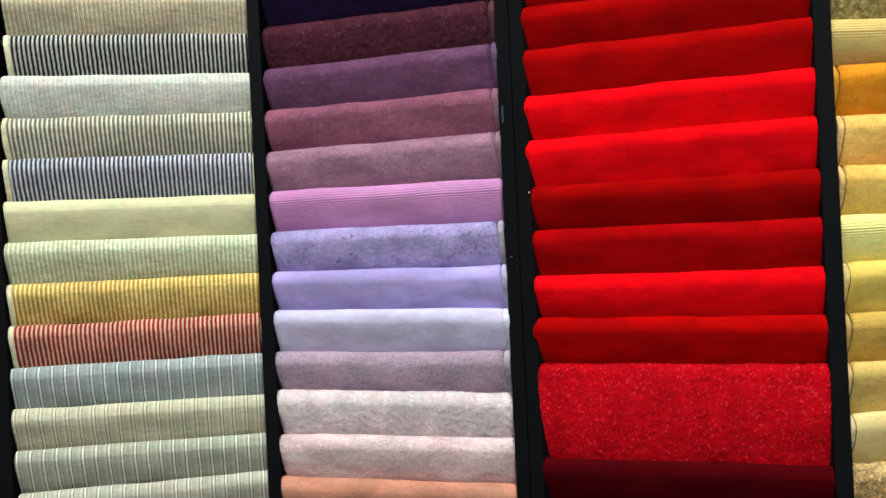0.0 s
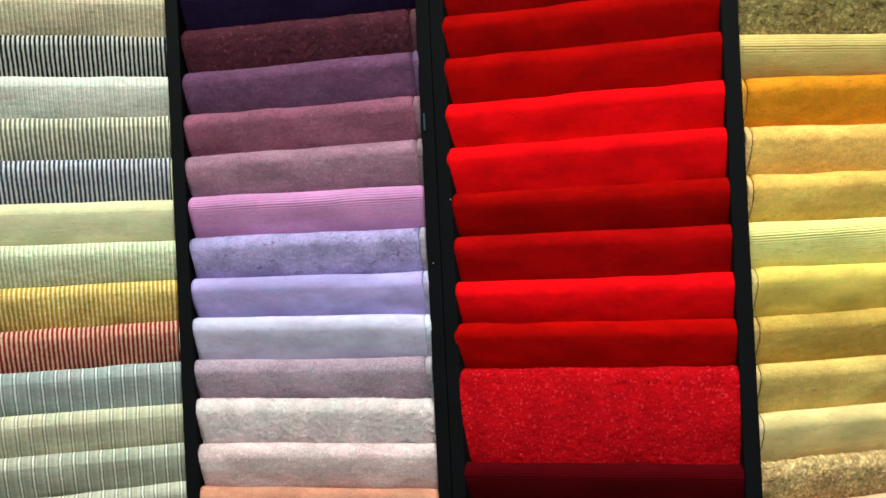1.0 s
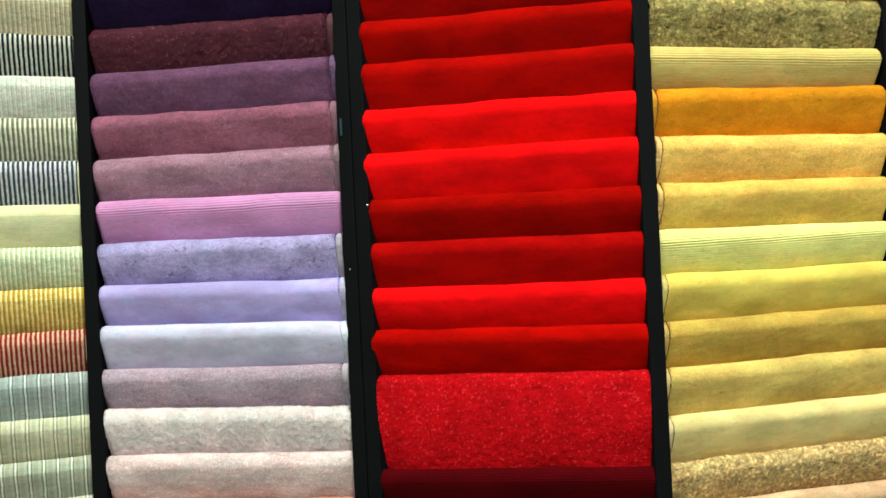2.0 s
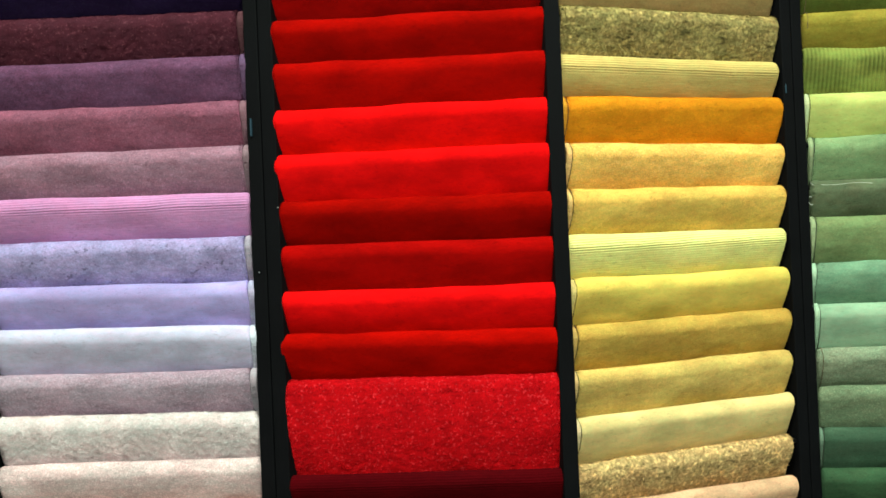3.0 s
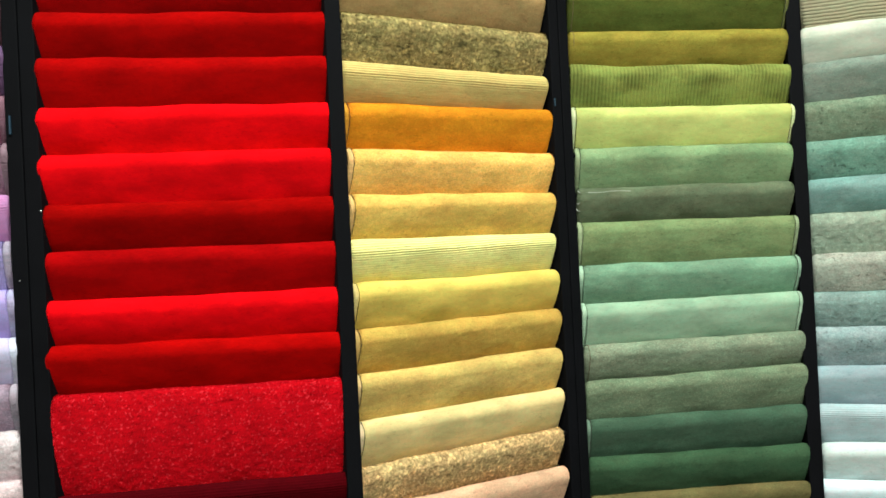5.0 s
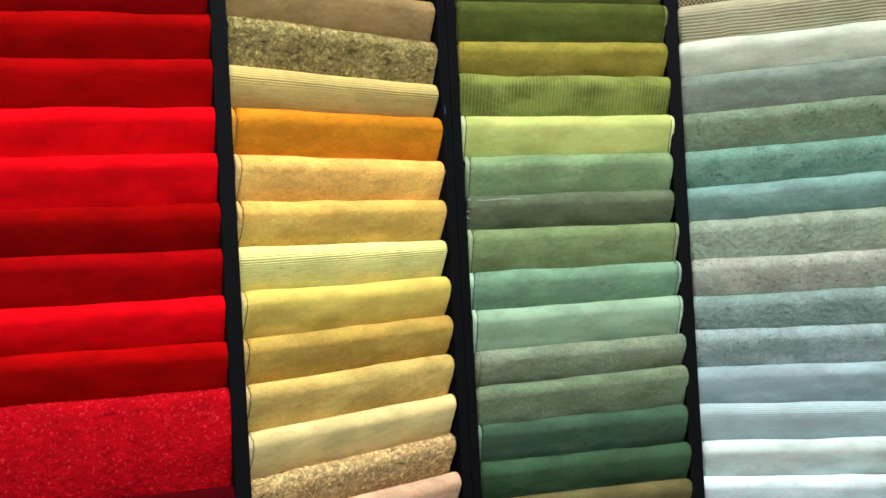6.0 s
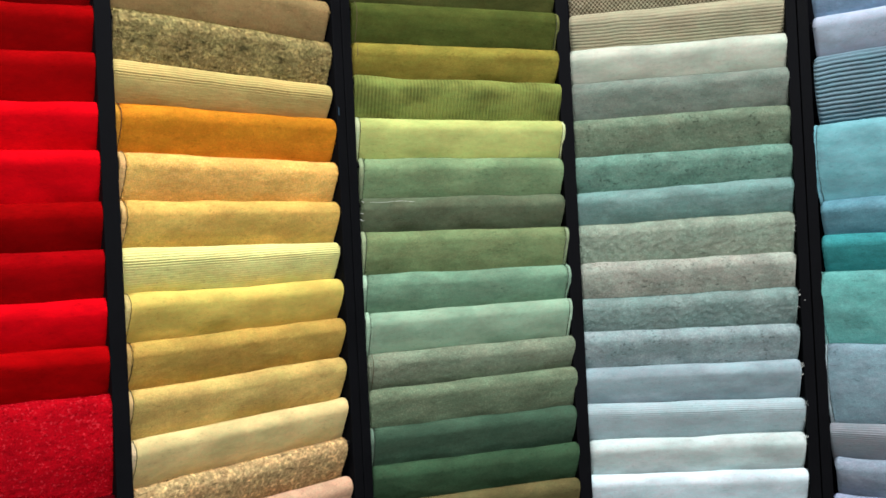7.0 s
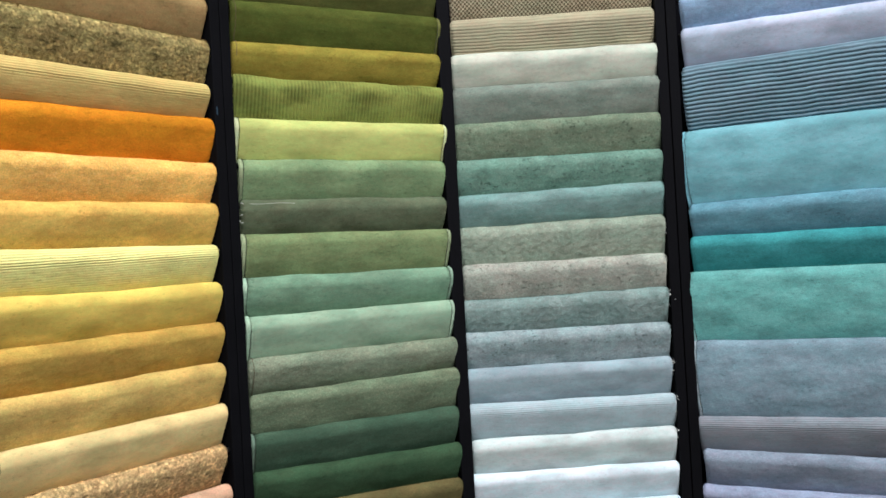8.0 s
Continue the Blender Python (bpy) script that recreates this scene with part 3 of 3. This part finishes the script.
def rack(label, columns):
    """Black uprights, backing boards, plinths and rails that carry one or two columns of samples."""
    base = new("carpet_rack")
    ax, ay = columns[0]["left"]
    bx, by = columns[-1]["right"]
    base.matrix_world = pose((ax + bx) / 2, (ay + by) / 2, 0)
    back = base.matrix_world.inverted()
    tagged(base, label, "display rack", "carpet racks")
    for col in columns:
        m, wide = facing(col["left"], col["right"])
        board = part("back_panel", box(bmesh.new(), -0.05, wide + 0.05, 0.085, 0.097, 0.02, 2.2), BLACK_FELT, base)
        board.matrix_local = back @ m
        plinth = part("plinth", box(bmesh.new(), 0.0, wide, -0.005, 0.08, 0.0, 0.09, 0.003), BLACK_PAINT, base)
        plinth.matrix_local = back @ m
        cap = part("top_board", box(bmesh.new(), 0.0, wide, 0.0, 0.082, 2.17, 2.2, 0.003), BLACK_PAINT, base)
        cap.matrix_local = back @ m
        for row in col["rows"]:
            z, tilt = row[0], row[1]
            xs = np.linspace(-0.003, wide + 0.003, 5)
            rail = tube("rail", [(x - wide / 2, 0, 0) for x in xs], 0.0046, 10)
            ob = child("rail", rail, RAIL_STEEL, base)
            ob.matrix_local = back @ m @ pose(wide / 2, FOLD, z - FOLD, 0, -tilt, 0)
    return base


def upright(base, x, y, angle, wide, deep=0.078):
    """One upright of a rack, with eased edges."""
    bm = box(bmesh.new(), -wide / 2, wide / 2, 0.0, deep, 0.0, 2.2, 0.0018)
    ob = part("upright", bm, BLACK_PAINT, base)
    ob.matrix_local = base.matrix_world.inverted() @ pose(x, y, 0, 0, 0, angle)
    return ob


def angle_of(col):
    (ax, ay), (bx, by) = col["left"], col["right"]
    return math.degrees(math.atan2(by - ay, bx - ax))


racks = [
    rack("black wooden rack holding striped and purple carpet samples", [STRIPED, PURPLE]),
    rack("black wooden rack holding red and yellow carpet samples", [RED, YELLOW]),
    rack("black wooden rack holding green and grey-blue carpet samples", [GREEN, GREY]),
    rack("black wooden rack holding blue carpet samples", [BLUE]),
]
line_up = [STRIPED, PURPLE, RED, YELLOW, GREEN, GREY, BLUE]
owner = [0, 0, 1, 1, 2, 2, 3]
PROUD = 0.001
for k in range(6):
    one, two = line_up[k], line_up[k + 1]
    (ax, ay), (bx, by) = one["right"], two["left"]
    a1, a2 = angle_of(one), angle_of(two)
    mid, gap = (a1 + a2) / 2, math.hypot(bx - ax, by - ay)
    d = math.degrees(math.atan2(by - ay, bx - ax))
    if owner[k] == owner[k + 1]:
        w = max(0.02, gap - 0.004)
        x, y = (ax + bx) / 2, (ay + by) / 2 + PROUD
        if k in (0, 2):
            # these two stand a little forward and hide the ends of the samples beside them
            w, x, y = w + 0.004, x - 0.0025 + 0.008 * math.sin(radians(mid)), y - 0.008 * math.cos(radians(mid))
        upright(racks[owner[k]], x, y, mid, w)
    else:
        w = (gap - 0.008) / 2
        for s, who in ((-1, owner[k]), (1, owner[k + 1])):
            c = Vector(((ax + bx) / 2, (ay + by) / 2 + PROUD, 0)) + Vector((math.cos(radians(d)), math.sin(radians(d)), 0)) * s * (w / 2 + 0.001)
            upright(racks[who], c.x, c.y, d, w)
for col, who, end, s in ((STRIPED, 0, "left", -1), (BLUE, 3, "right", 1)):
    a = angle_of(col)
    x, y = col[end]
    upright(racks[who], x + s * 0.018 * math.cos(radians(a)), y + s * 0.018 * math.sin(radians(a)), a, 0.026)

rng = np.random.default_rng(7)


def last_sample(group):
    """The name of the newest sample of a group."""
    return [ob.name for ob in scene.collection.objects if ob.get("group") == group and ob.parent is None][-1]


for col in line_up:
    m, wide = facing(col["left"], col["right"])
    rows = col["rows"]
    for k, (z, tilt, x0, x1, style, one, two, words) in enumerate(rows):
        drop = z - rows[k + 1][0] if k + 1 < len(rows) else PITCH
        mid = (x0 + x1) / 2
        place = m @ pose(mid, 0, z, 0, -tilt, 0)
        ends = col["ends"](k)
        bows = col["bows"].get(k, tuple(rng.normal(0, 0.0011, 2)))
        carpet_sample(place, drop, x0 - mid, x1 - mid, style, one, two, words, col["group"], ends, rng, col["pitches"].get(k, 8.1), col["ribs"].get(k, (3.7, 0.55, 0.08, 0.0)), bows)
        # frayed ends where single yarns have come loose
        for side, amount in col["frays"].get(k, ()):
            thing = bpy.data.objects[last_sample(col["group"])]
            edge = (x1 - mid) if side == "right" else (x0 - mid)
            way = 1 if side == "right" else -1
            for i in range(amount):
                zz, far = -rng.uniform(0.002, 0.05), rng.uniform(0.004, 0.010)
                start = np.array((edge - way * 0.003, -0.001 + 0.011 * (-zz / 0.05), zz))
                bend = np.array((way * far * 0.6, -0.002, rng.uniform(-0.002, 0.003)))
                pts = [start, start + bend, start + bend + np.array((way * far * 0.4, 0.001, rng.uniform(-0.005, 0.004)))]
                child("loose_thread", tube("loose_thread", pts, 0.0005, 5), THREAD, thing, "pale loose yarn end")
        if col is GREEN and k == 6:
            # a pulled yarn lies along the fold
            thing = bpy.data.objects[last_sample(col["group"])]
            pts = [(x0 - mid + 0.015 + 0.009 * i, -0.0036 - 0.0004 * (i % 3), -0.008 - 0.0011 * math.sin(0.7 * i)) for i in range(11)]
            child("loose_thread", tube("loose_thread", pts, 0.0003, 5), THREAD, thing, "pale pulled yarn along the fold")


# ---- small things on the racks ----
def strip(base, name, x, y, z, angle, wide, high, material, label):
    """A small flat piece stuck on a rack."""
    ob = part(name, box(bmesh.new(), -wide / 2, wide / 2, -0.0012, 0.002, -high / 2, high / 2, 0.0005), material, base, label)
    ob.matrix_local = base.matrix_world.inverted() @ pose(x, y, z, 0, 0, angle)
    return ob


def screw(base, x, y, z, angle):
    """A round countersunk screw head."""
    bm = bmesh.new()
    bmesh.ops.create_uvsphere(bm, u_segments=12, v_segments=6, radius=0.0014)
    bmesh.ops.scale(bm, vec=(1, 0.45, 1), verts=bm.verts)
    ob = part("screw", bm, STEEL, base, "bright steel screw head")
    ob.matrix_local = base.matrix_world.inverted() @ pose(x, y, z, 0, 0, angle)
    return ob


strip(racks[0], "tape", -0.4185, 1.5035, 1.724, -14, 0.003, 0.030, BLUE_TAPE, "small strip of blue tape")
strip(racks[1], "tape", 0.5195, 1.7275, 1.77, 25, 0.003, 0.016, BLUE_TAPE, "small strip of blue tape")
screw(racks[0], -0.414, 1.5025, 1.476, -14)
screw(racks[1], 0.527, 1.7315, 1.095, 25)
screw(racks[2], 1.469, 1.5635, 1.347, -30)
screw(racks[1], -0.3725, 1.4885, 1.584, 0)
